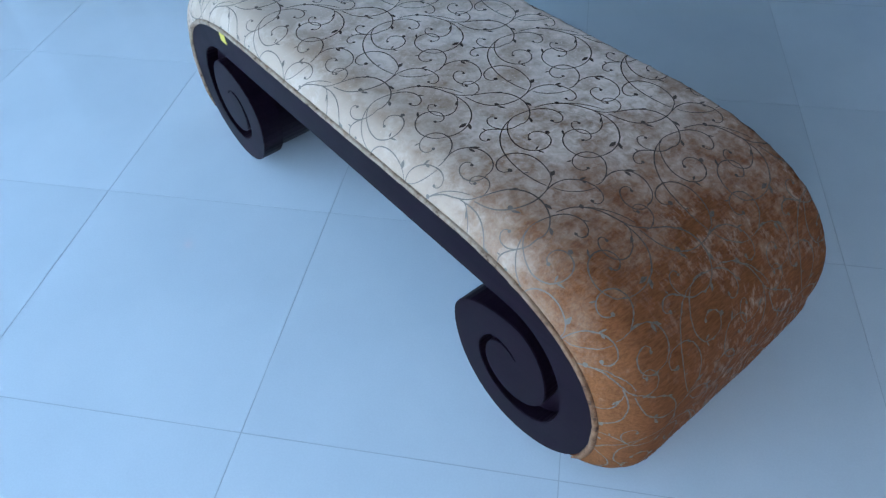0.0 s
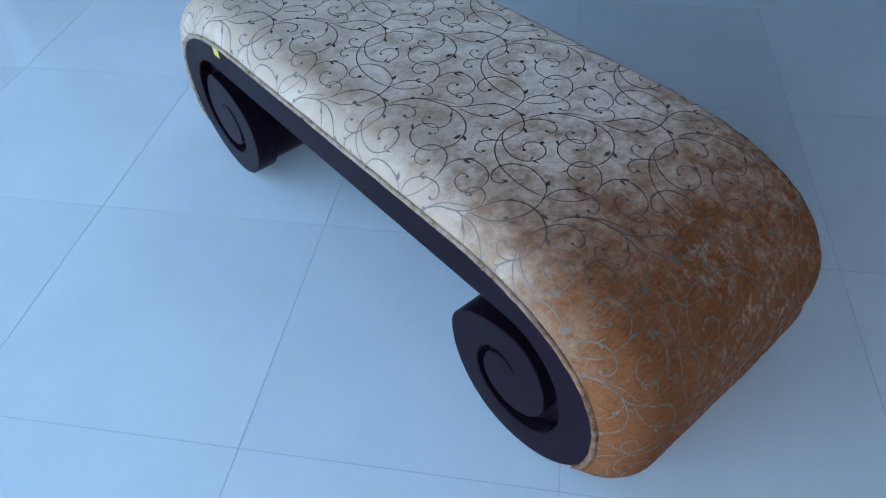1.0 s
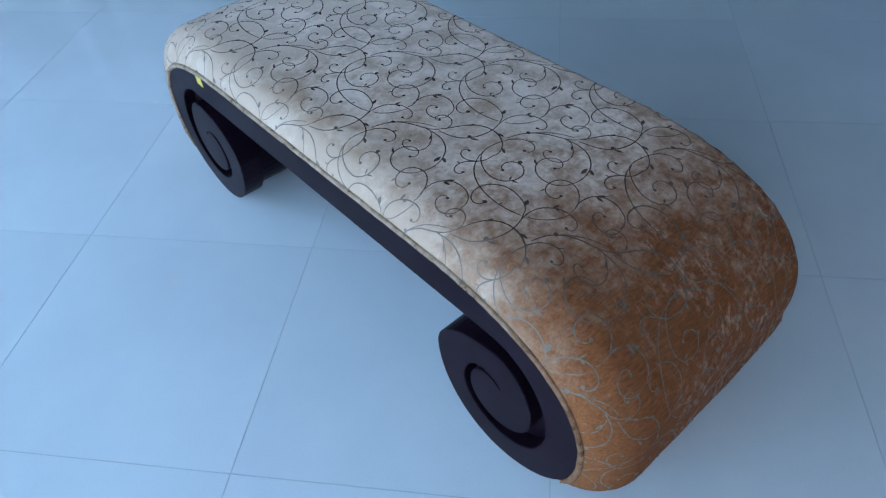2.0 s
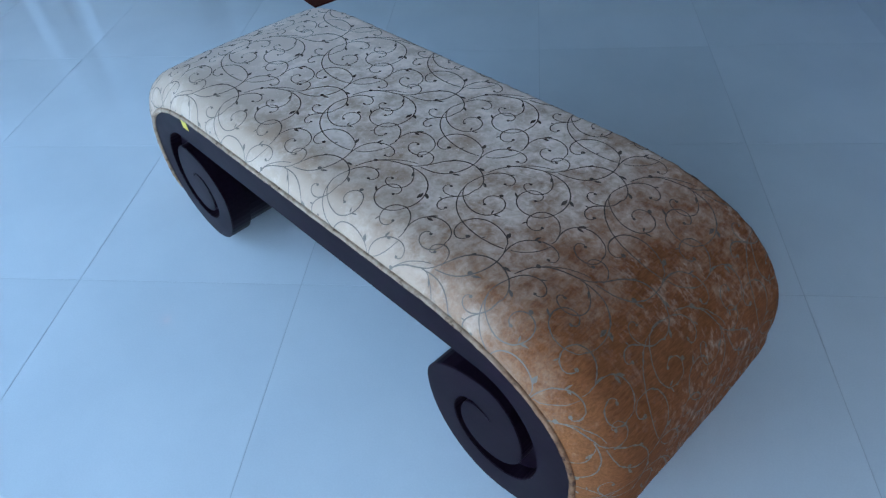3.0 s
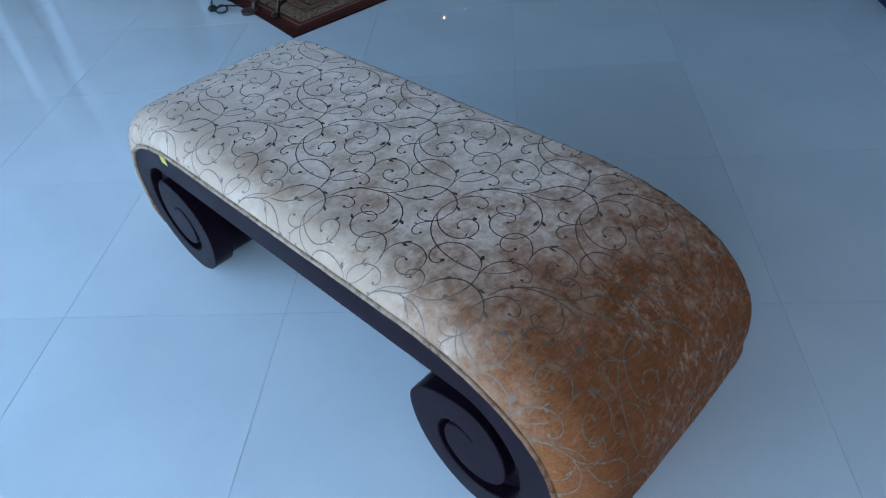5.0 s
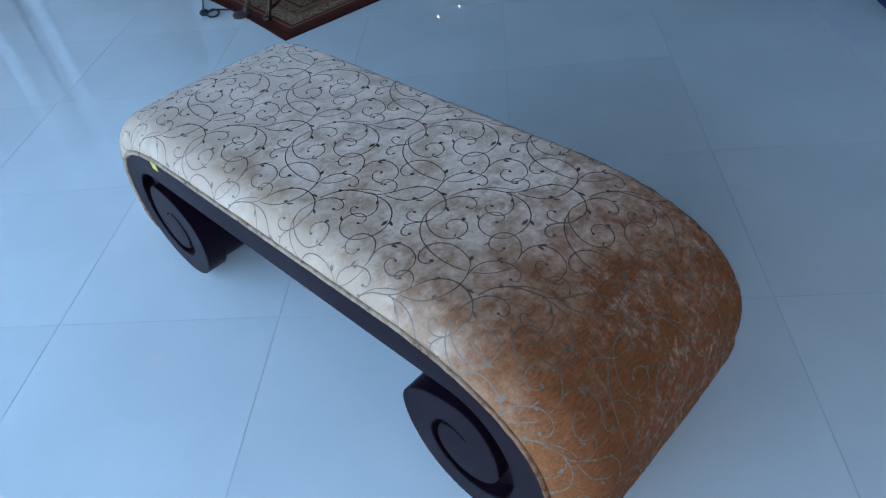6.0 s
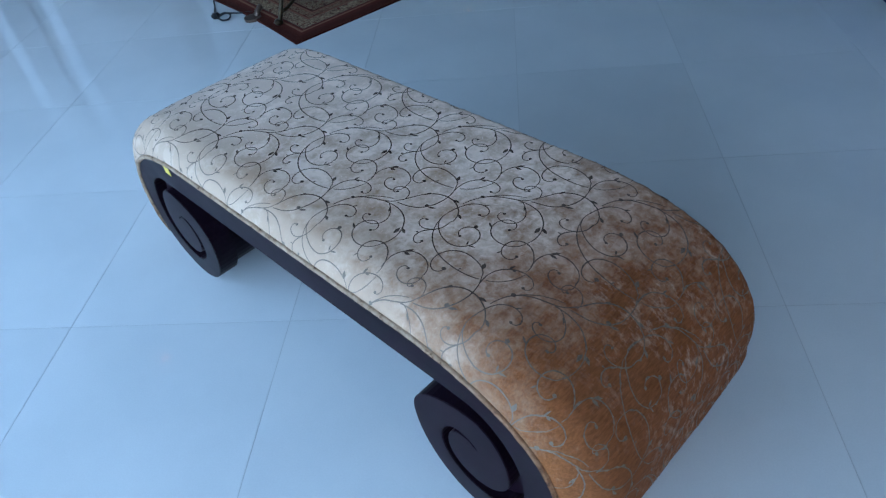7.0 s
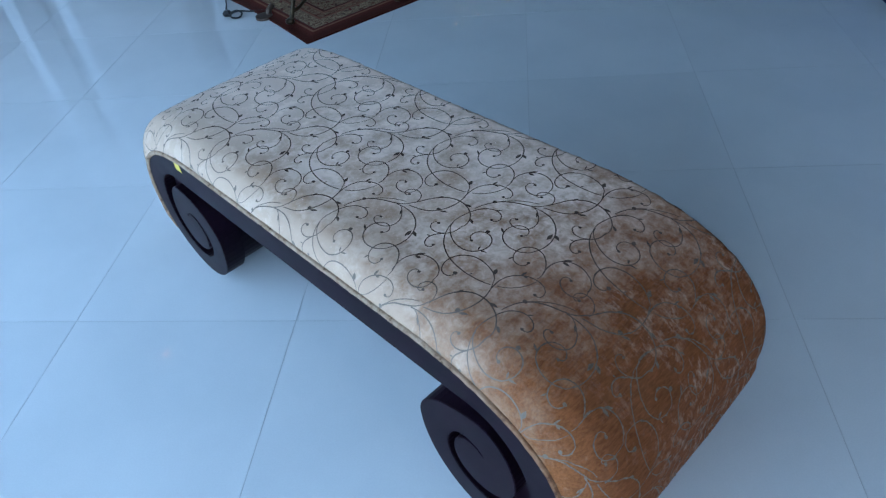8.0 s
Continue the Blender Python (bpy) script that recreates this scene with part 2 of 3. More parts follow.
def rug_material():
    """Bands that follow the rug's edges, with a mottled floral band between them."""
    m = material("oriental_rug", (0.14, 0.025, 0.02), 0.95, Specular_IOR_Level=0.1)
    tc = node(m, "ShaderNodeTexCoord")
    axes = node(m, "ShaderNodeSeparateXYZ")
    wire(m, tc.outputs["Object"], axes.inputs[0])
    low = node(m, "ShaderNodeMath")
    low.operation = "MINIMUM"
    wire(m, axes.outputs[0], low.inputs[0])
    wire(m, axes.outputs[1], low.inputs[1])
    bands = node(m, "ShaderNodeMapRange", From_Min=0.0, From_Max=0.36)
    wire(m, low.outputs[0], bands.inputs["Value"])
    red, deep, tan = (0.125, 0.028, 0.018), (0.075, 0.016, 0.011), (0.27, 0.115, 0.07)
    c = ramp(m, bands.outputs[0], [(0.0, deep), (0.10, deep), (0.205, red), (0.215, tan), (0.235, tan), (0.245, red), (0.275, red), (0.285, (0.1, 0.1, 0.09)), (0.46, (0.1, 0.1, 0.09)), (0.47, tan), (0.49, tan), (0.50, red), (0.60, red), (0.61, tan), (0.63, tan), (0.64, deep)])
    v = coords(m)
    leafy = noise_tex(m, v, 30.0, 3, 0.6, 2.6)
    flower = ramp(m, leafy, [(0.30, (0.07, 0.024, 0.018)), (0.42, (0.11, 0.055, 0.036)), (0.47, (0.42, 0.29, 0.18)), (0.54, (0.31, 0.21, 0.13)), (0.58, (0.12, 0.052, 0.032)), (0.68, (0.17, 0.03, 0.02))])
    inside = ramp(m, bands.outputs[0], [(0.0, (0, 0, 0)), (0.282, (0, 0, 0)), (0.288, (1, 1, 1)), (0.458, (1, 1, 1)), (0.464, (0, 0, 0)), (0.505, (0, 0, 0)), (0.51, (0.6, 0.6, 0.6)), (0.6, (0.6, 0.6, 0.6)), (0.606, (0, 0, 0)), (0.66, (0, 0, 0)), (0.67, (0.7, 0.7, 0.7))])
    c = mix(m, inside, c, flower)
    fine = ramp(m, noise_tex(m, v, 240.0, 3), [(0.3, (0.65, 0.65, 0.65)), (0.7, (1.1, 1.1, 1.1))])
    wire(m, mix(m, 1.0, c, fine, "MULTIPLY"), bsdf(m).inputs["Base Color"])
    bump(m, noise_tex(m, v, 300.0, 2), 0.5, 0.003)
    return m


BRONZE = bronze_material()
RUG = rug_material()
GLASS = material("window_glass", (1, 1, 1), 0.0, Transmission_Weight=1.0, IOR=1.1)


# ---- mesh helpers ----
def mesh_object(name, bm, mat, parent=None, label="", smooth=False):
    data = bpy.data.meshes.new(name)
    bm.to_mesh(data)
    bm.free()
    data.materials.append(mat)
    if smooth:
        data.polygons.foreach_set("use_smooth", [True] * len(data.polygons))
    ob = new(name, data)
    ob.parent = parent
    if label:
        ob["label"] = label
    return ob


def part(name, bm, mat, parent, label="", smooth=False):
    return mesh_object(name, bm, mat, parent, label, smooth)


def box_bm(x0, x1, y0, y1, z0, z1, bevel=0.0):
    bm = bmesh.new()
    bmesh.ops.create_cube(bm, size=1, matrix=Matrix.Translation(((x0 + x1) / 2, (y0 + y1) / 2, (z0 + z1) / 2)) @ Matrix.Diagonal((x1 - x0, y1 - y0, z1 - z0, 1)))
    if bevel:
        bmesh.ops.bevel(bm, geom=bm.edges[:], offset=bevel, segments=2, affect="EDGES", clamp_overlap=True)
    return bm


def tube_bm(points, radius, sides=8, closed=False, bm=None):
    """A tube along points; radius is a number or a function of the step from 0 to 1."""
    bm = bm or bmesh.new()
    pts = [Vector(p) for p in points]
    n = len(pts)
    rings, up = [], None
    for i, p in enumerate(pts):
        d = (pts[(i + 1) % n if closed else min(i + 1, n - 1)] - pts[(i - 1) % n if closed else max(i - 1, 0)]).normalized()
        if up is None:
            up = d.orthogonal().normalized()
        up = (up - d * up.dot(d)).normalized()
        side = d.cross(up)
        r = radius(i / (n - 1)) if callable(radius) else radius
        rings.append([bm.verts.new(p + (up * math.cos(a) + side * math.sin(a)) * r) for a in (2 * math.pi * k / sides for k in range(sides))])
    for i in range(n if closed else n - 1):
        a, b = rings[i], rings[(i + 1) % n]
        for k in range(sides):
            bm.faces.new((a[k], a[(k + 1) % sides], b[(k + 1) % sides], b[k]))
    if not closed:
        bm.faces.new(rings[0][::-1])
        bm.faces.new(rings[-1])
    return bm


def prism_bm(outline, y0, y1, bevel=0.0, segments=2):
    """A closed outline in x and z, given thickness from y0 (front) to y1."""
    bm = bmesh.new()
    front = [bm.verts.new((x, y0, z)) for x, z in outline]
    back = [bm.verts.new((x, y1, z)) for x, z in outline]
    n = len(outline)
    f0 = bm.faces.new(front)
    f1 = bm.faces.new(back[::-1])
    for i in range(n):
        bm.faces.new((front[i], back[i], back[(i + 1) % n], front[(i + 1) % n]))
    bmesh.ops.recalc_face_normals(bm, faces=bm.faces[:])
    if bevel:
        bmesh.ops.bevel(bm, geom=list(f0.edges) + list(f1.edges), offset=bevel, segments=segments, affect="EDGES", clamp_overlap=True)
    bmesh.ops.triangulate(bm, faces=[f for f in bm.faces if len(f.verts) > 4])
    return bm


# ---- room ----
X0, X1, Y0, Y1, HIGH = ROOM
mesh_object("ceiling", box_bm(X0 - 0.3, X1 + 0.3, Y0 - 0.3, Y1 + 0.3, HIGH, HIGH + 0.15), CEILING)
tagged(bpy.data.objects["ceiling"], "plain white painted ceiling", "ceiling", kind="structure")
for name, dims in (("wall_north", (X0 - 0.3, X1 + 0.3, Y1, Y1 + 0.2, 0, HIGH)), ("wall_east", (X1, X1 + 0.2, Y0, Y1, 0, HIGH))):
    tagged(mesh_object(name, box_bm(*dims), PLASTER), "plain painted plaster wall", "wall", kind="structure")


def window_wall():
    bm = bmesh.new()
    edges = [Y0] + [y for w in WINDOWS for y in w] + [Y1]
    pieces = [(edges[i], edges[i + 1], 0, HIGH) for i in range(0, len(edges), 2)]
    pieces += [(a, b, 0, SILL) for a, b in WINDOWS] + [(a, b, HEAD, HIGH) for a, b in WINDOWS]
    for a, b, z0, z1 in pieces:
        bmesh.ops.create_cube(bm, size=1, matrix=Matrix.Translation((X0 - 0.1, (a + b) / 2, (z0 + z1) / 2)) @ Matrix.Diagonal((0.2, b - a, z1 - z0, 1)))
    tagged(mesh_object("wall_west", bm, PLASTER), "painted wall with four tall window openings", "wall", kind="structure")


window_wall()


def south_wall():
    bm = bmesh.new()
    a, b = SOUTH
    for x0, x1, z0, z1 in ((X0 - 0.3, a, 0, HIGH), (b, X1 + 0.3, 0, HIGH), (a, b, 0, SILL), (a, b, HEAD, HIGH)):
        bmesh.ops.create_cube(bm, size=1, matrix=Matrix.Translation(((x0 + x1) / 2, Y0 - 0.1, (z0 + z1) / 2)) @ Matrix.Diagonal((x1 - x0, 0.2, z1 - z0, 1)))
    tagged(mesh_object("wall_south", bm, PLASTER), "painted wall with one tall window opening", "wall", kind="structure")


south_wall()
for k, (a, b) in enumerate(WINDOWS + [SOUTH]):
    w = new("window_%d" % (k + 1))
    w.matrix_world = pose(X0 - 0.1, (a + b) / 2, SILL) if k < len(WINDOWS) else pose((a + b) / 2, Y0 - 0.1, SILL, 0, 0, 90)
    tagged(w, "tall window with dark frame and clear panes", "window", kind="structure")
    hw, hh = (b - a) / 2, HEAD - SILL
    # the long window has thin posts where its leaves meet
    posts = [] if k == 3 else [(0.0, 0.03, 0.04)] if k != 2 else [(y - (a + b) / 2, 0.006, 0.012) for y in (2.1, 3.3)]
    sides = [("window_frame", (-0.04, 0.04, -hw, -hw + 0.05, 0, hh)), ("window_frame", (-0.04, 0.04, hw - 0.05, hw, 0, hh)),
             ("window_frame", (-0.04, 0.04, -hw + 0.05, hw - 0.05, 0, 0.05)), ("window_frame", (-0.04, 0.04, -hw + 0.05, hw - 0.05, hh - 0.05, hh))]
    for nm, d in sides + [("window_frame", (-e, e, y - r, y + r, 0.05, hh - 0.05)) for y, r, e in posts]:
        part(nm, box_bm(*d, 0.002), FRAME, w)
    cuts = [-hw + 0.05] + [q for y, r, e in posts for q in (y - r, y + r)] + [hw - 0.05]
    for c0, c1 in zip(cuts[::2], cuts[1::2]):
        pane = part("pane", box_bm(-0.004, 0.004, c0, c1, 0.05, hh - 0.05), GLASS, w)
        pane.visible_shadow = False


def sheer_bm(y0, y1, folds):
    bm = bmesh.new()
    n = folds * 10
    last = None
    for k in range(n + 1):
        t = k / n
        y, x = y0 + (y1 - y0) * t, 0.009 * math.sin(t * folds * 2 * math.pi) + 0.006 * noise.noise(Vector((t * folds, y0, 0)))
        pair = (bm.verts.new((x, y, 0.02)), bm.verts.new((x * 0.7, y, HIGH - 0.08)))
        if last:
            bm.faces.new((last[0], pair[0], pair[1], last[1]))
        last = pair
    out = bmesh.ops.solidify(bm, geom=bm.faces[:], thickness=0.0015)
    return bm


SHEER = material("sheer_curtain", (0.75, 0.75, 0.74), 0.9, Transmission_Weight=0.0, Alpha=0.6)
THIN = material("thin_curtain", (0.75, 0.75, 0.74), 0.9, Transmission_Weight=0.0, Alpha=0.5)
DRAPE = material("dense_curtain", (0.75, 0.75, 0.74), 0.9, Transmission_Weight=0.0, Alpha=0.68)
HEM = material("curtain_hem", (0.55, 0.55, 0.55), 0.9, Transmission_Weight=0.0, Alpha=0.85)
# stretches of cloth along the long window; daylight falls through the gaps between them
CURTAINS = [(0.97, 1.12, 1, SHEER), (1.27, 1.60, 2, THIN), (1.605, 1.90, 2, SHEER), (2.05, 2.63, 3, SHEER), (2.745, 3.11, 2, SHEER), (3.26, 3.84, 3, THIN), (3.845, 4.02, 1, SHEER), (4.03, 5.44, 5, DRAPE), (5.47, 6.75, 5, SHEER)]
for y0, y1, folds, cloth in CURTAINS:
    c = new("curtain")
    c.location = (X0 + 0.12, 0, 0)
    tagged(c, "sheer white floor-length curtain beside the window", "curtain", "sheer curtains")
    part("drape", sheer_bm(y0, y1, folds), cloth, c, smooth=True)
    part("rail", box_bm(-0.02, 0.02, y0, y1, HIGH - 0.08, HIGH - 0.001), FRAME, c)
    # two panels have a heavy hem
    for y in [y for y in (y0 - 0.007, y1 + 0.001) if y1 == 2.63 or y0 == 3.26]:
        part("hem", box_bm(-0.002, 0.002, y, y + 0.006, 0.02, HIGH - 0.08), HEM, c)

# ---- floor ----
T, GAP, THICK = 0.6, 0.0019, 0.012
floor = tagged(mesh_object("floor", box_bm(X0 - 0.3, X1 + 0.3, Y0 - 0.3, Y1 + 0.3, -0.1, -0.0008), GROUT), "polished pale porcelain tile floor", "floor", kind="structure")


def tile_bm(x=0.0, y=0.0, bm=None):
    bm = bm or bmesh.new()
    a = T / 2 - GAP / 2
    low, top = ([bm.verts.new((x + i * a, y + j * a, z)) for i, j in ((-1, -1), (1, -1), (1, 1), (-1, 1))] for z in (-THICK, 0))
    bm.faces.new(top)
    for k in range(4):
        bm.faces.new((low[k], low[(k + 1) % 4], top[(k + 1) % 4], top[k]))
    return bm


near_tile = bpy.data.meshes.new("tile")
bm = tile_bm()
bm.to_mesh(near_tile)
bm.free()
near_tile.materials.append(TILE)
rest = bmesh.new()
for i in range(-6, 9):
    for j in range(-8, 17):
        cx, cy = (i + 0.5) * T, (j + 0.5) * T
        if -5 <= i <= 6 and -3 <= j <= 9:
            ob = new("tile", near_tile)
            ob.parent, ob.location = floor, (cx, cy, 0)
        else:
            tile_bm(cx, cy, rest)
part("tile_field", rest, TILE, floor)["kind"] = "stuff"

# ---- upholstered bench ----
BENCH_TURN = -40.8
bench = new("bench")
bench.matrix_world = pose(0.1041, -0.1539, 0, 0, 0, BENCH_TURN)
tagged(bench, "long scroll-ended bench in gold velvet with dark wood volutes", "bench")
DEPTH = 0.525
PANEL = 0.055
TOP, UNDER = 0.413, 0.337
NEAR, FAR = 1.011, 0.977   # one end is a little shorter than the other


def quarter(cx, cz, a, b, start, turn, n=12, power=2.0):
    """Points on a quarter of a (super)ellipse, from angle start (degrees) by turn, without the last one."""
    pts = []
    for k in range(n):
        t = radians(start + turn * k / n)
        c, s = math.cos(t), math.sin(t)
        pts.append((cx + a * math.copysign(abs(c) ** (2 / power), c), cz + b * math.copysign(abs(s) ** (2 / power), s)))
    return pts


def outer_right():
    """The outer edge from the beam's top round the end to the lowest point."""
    return quarter(0.335, 0.19, 0.356, TOP - 0.19, 90, -90, 22, 2.45) + quarter(0.514, 0.19, 0.177, 0.19, 0, -90, 16)


def scroll_right():
    """The edge from the lowest point inward along the volute and back out to the beam's underside."""
    p = quarter(0.514, 0.19, 0.151, 0.19, -90, -90, 14)
    p += quarter(0.514, 0.19, 0.151, 0.107, 180, -90, 12)
    p += quarter(0.514, 0.187, 0.078, 0.110, 90, -90, 12, 1.9)
    p += quarter(0.512, 0.187, 0.080, 0.093, 0, -90, 12)
    p += quarter(0.512, 0.160, 0.065, 0.066, -90, -90, 10)
    p += quarter(0.490, 0.160, 0.043, 0.061, 180, -90, 8)
    p += quarter(0.490, 0.205, 0.026, 0.016, 90, -80, 5)
    p += quarter(0.482, 0.205, 0.037, 0.021, 10, 80, 5)
    p += quarter(0.482, 0.155, 0.050, 0.071, 90, 90, 8)
    p += quarter(0.520, 0.155, 0.088, 0.089, 180, 90, 10)
    p += quarter(0.520, 0.190, 0.103, 0.124, 270, 90, 12)
    p += quarter(0.500, 0.190, 0.123, UNDER - 0.190, 0, 90, 12)
    return p


def shorten(z, f):
    """The volutes' lower halves stop a little short of the floor, on small feet."""
    return z if z > 0.19 else 0.19 - (0.19 - z) * f


def panel_outline():
    right = outer_right() + scroll_right() + [(0.500, UNDER), (0.44, UNDER)]
    return [(x * NEAR, shorten(z, 0.975)) for x, z in right] + [(-x * FAR, shorten(z, 0.905)) for x, z in reversed(right)]


def panel(y0, y1):
    return prism_bm(panel_outline(), y0, y1, 0.0022)


part("scroll_panel", panel(0.0, PANEL), WOOD, bench, "glossy espresso wood panel with carved volutes")
part("scroll_panel", panel(DEPTH - PANEL, DEPTH), WOOD, bench, "glossy espresso wood panel with carved volutes")


def leg_bm(side):
    o = quarter(0.514, 0.19, 0.146, 0.1, 180, -90, 12) + quarter(0.514, 0.19, 0.17, 0.1, 90, -90, 12) + quarter(0.514, 0.19, 0.17, 0.189, 0, -90, 12) + quarter(0.514, 0.19, 0.146, 0.189, -90, -90, 12)
    f = 0.96 if side > 0 else 0.885
    return prism_bm([(side * x, shorten(z, f)) for x, z in (o if side > 0 else o[::-1])], PANEL - 0.025, DEPTH - PANEL + 0.025)


for side in (1, -1):
    leg = part("leg", leg_bm(side), WOOD, bench)
    for y in (0.13, DEPTH - 0.13):
        glide = bmesh.new()
        bmesh.ops.create_cone(glide, cap_ends=True, segments=20, radius1=0.016, radius2=0.018, depth=0.04, matrix=Matrix.Translation((side * 0.514, y, 0.02)))
        part("glide", glide, RUBBER, leg, "small black foot")
part("underside_board", box_bm(-0.55, 0.55, PANEL - 0.01, DEPTH - PANEL + 0.01, UNDER + 0.012, TOP - 0.01), WOOD, bench)


# the path round the upholstery, from one end's foot over the top to the other's
def cloth_path():
    o = outer_right()
    low = [p for p in o if p[1] > 0.070 or p[0] < 0.5]
    right = low[::-1]
    pts = [(x * NEAR, shorten(z, 0.975)) for x, z in right] + [(-x * FAR, shorten(z, 0.905)) for x, z in reversed(right)]
    dense = []
    for (xa, za), (xb, zb) in zip(pts, pts[1:]):
        n = max(1, int(math.hypot(xb - xa, zb - za) / 0.008))
        dense += [(xa + (xb - xa) * k / n, za + (zb - za) * k / n) for k in range(n)]
    return [Vector((x, 0, z)) for x, z in dense + [pts[-1]]]


def resample(pts, step):
    acc = [0.0]
    for a, b in zip(pts, pts[1:]):
        acc.append(acc[-1] + (b - a).length)
    n = round(acc[-1] / step)
    out, j = [], 0
    for k in range(n + 1):
        d = acc[-1] * k / n
        while j < len(pts) - 2 and acc[j + 1] < d:
            j += 1
        f = (d - acc[j]) / max(1e-9, acc[j + 1] - acc[j])
        out.append(pts[j].lerp(pts[j + 1], f))
    return out, acc[-1]


CLOTH, CLOTH_LONG = resample(cloth_path(), 0.006)
CLOTH_HIGH, CLOTH_ROUND, CLOTH_BACK = 0.054, 0.085, 0.030


def cloth_frame(a):
    """Point and outward way on the path, a metres from its start."""
    f = min(max(a / CLOTH_LONG, 0.0), 1.0) * (len(CLOTH) - 1)
    i = min(int(f), len(CLOTH) - 2)
    p = CLOTH[i].lerp(CLOTH[i + 1], f - i)
    i0, i1 = max(i - 2, 0), min(i + 3, len(CLOTH) - 1)
    d = (CLOTH[i1] - CLOTH[i0]).normalized()
    return p, Vector((d.z, 0, -d.x))


def cloth_lift(v):
    """How far the cloth stands above the wood's edge at depth v."""
    h = CLOTH_HIGH
    for e, r in ((v, CLOTH_ROUND), (DEPTH - v, CLOTH_BACK)):
        if e < r:
            h *= (1 - (1 - max(e, 0.0) / r) ** 2.3) ** (1 / 1.9)
    return h + 0.004 * math.sin(math.pi * v / DEPTH)


def cloth_point(a, v):
    p, out = cloth_frame(a)
    ends = max(0.0, min(a, CLOTH_LONG - a) / 0.085)
    fade = (1 - (1 - min(ends, 1.0)) ** 2.4) ** 0.5
    lump = 0.0035 * noise.noise(Vector((a * 5.0, v * 5.0, 3.0))) + 0.0012 * noise.noise(Vector((a * 17.0, v * 17.0, 8.0)))
    h = cloth_lift(v) * fade * (1 + (0.18 if out.x > 0 else 0.32) * abs(out.x) ** 1.5 + (0.5 if out.x > 0 else 0.8) * abs(out.x * out.z)) + lump * min(1.0, min(v, DEPTH - v) / 0.04)
    # small puckers where the cloth is sewn to the piping
    h += (0.0018 if v < DEPTH / 2 else 0.0034) * noise.noise(Vector((a * 48.0, 0.0, 5.0))) * math.exp(-((min(v, DEPTH - v) - 0.012) / 0.014) ** 2) * fade
    q = p + out * h
    return Vector((q.x, v, max(q.z, 0.006)))


def cloth_above(a, v, lift):
    """A point that stands off the cloth by lift, square to it."""
    a = min(max(a, 0.002), CLOTH_LONG - 0.002)
    e = 0.0008
    f = min(e, 0.3 * min(v, DEPTH - v) + 0.00002)
    n = (cloth_point(a + e, v) - cloth_point(a - e, v)).cross(cloth_point(a, min(v + f, DEPTH)) - cloth_point(a, max(v - f, 0.0))).normalized()
    if n.dot(cloth_frame(a)[1]) < 0:
        n = -n
    return cloth_point(a, v) + n * lift


def cloth_bm():
    bm = bmesh.new()
    na = round(CLOTH_LONG / 0.008)
    vs = [DEPTH * (0.5 - 0.5 * math.cos(math.pi * k / 110)) for k in range(111)]
    rows = [[bm.verts.new(cloth_point(CLOTH_LONG * i / na, v)) for v in vs] for i in range(na + 1)]
    for r0, r1 in zip(rows, rows[1:]):
        for k in range(len(vs) - 1):
            bm.faces.new((r0[k], r1[k], r1[k + 1], r0[k + 1]))
    bmesh.ops.recalc_face_normals(bm, faces=bm.faces[:])
    return bm


part("cushion", cloth_bm(), VELVET, bench, "gold velvet upholstery with a pale sheen painted over the seat", smooth=True)


def surface_scale():
    """Lengths over the cloth along the bench and across it, as tables from path place and depth."""
    along, across = [(0.0, 0.0)], [(0.0, 0.0)]
    n = 400
    for k in range(n):
        a0, a1 = CLOTH_LONG * k / n, CLOTH_LONG * (k + 1) / n
        along.append((a1, along[-1][1] + (cloth_point(a1, DEPTH / 2) - cloth_point(a0, DEPTH / 2)).length))
        v0, v1 = (DEPTH * (0.5 - 0.5 * math.cos(math.pi * j / n)) for j in (k, k + 1))
        across.append((v1, across[-1][1] + math.hypot(v1 - v0, cloth_lift(v1) - cloth_lift(v0))))
    return np.array(along), np.array(across)


ALONG, ACROSS = surface_scale()


def cloth_uv(x, y):
    """Path place and depth of a point of the flat cloth: x along the bench from its middle, y from the front edge of the flat seat."""
    # the cloth was pulled a little out of true along the front and over the end
    front = min(max((0.1 - y) / 0.05, 0.0), 1.0) * min(max((0.55 - x) / 0.1, 0.0), 1.0)
    end = min(max((x - 0.57) / 0.12, 0.0), 1.0)
    x, y = x + 0.0045 * end + 0.006 * front * min(max(-x / 0.15, 0.0), 1.0), y + 0.003 * end - 0.0035 * front
    a = np.interp(ALONG[-1, 1] / 2 - x, ALONG[:, 1], ALONG[:, 0], left=-1, right=-1)
    mid = np.interp(DEPTH / 2, ACROSS[:, 0], ACROSS[:, 1])
    v = np.interp(mid + y - DEPTH / 2, ACROSS[:, 1], ACROSS[:, 0], left=-1, right=-1)
    return float(a), float(v)


def stroke(x, y, heading, length, *bend):
    """A vine stroke on the flat cloth: it starts at x, y with a heading and turns as its bend, a polynomial of the way along it, tells."""
    n = max(8, int(length / 0.005))
    pts, h = [(x, y)], radians(heading)
    for k in range(n * 4):
        t = (k + 0.5) / (n * 4)
        way = h + sum(b * t ** (i + 1) / (i + 1) for i, b in enumerate(bend))
        x, y = x + math.cos(way) * length / (n * 4), y + math.sin(way) * length / (n * 4)
        if k % 4 == 3:
            pts.append((x, y))
    return pts


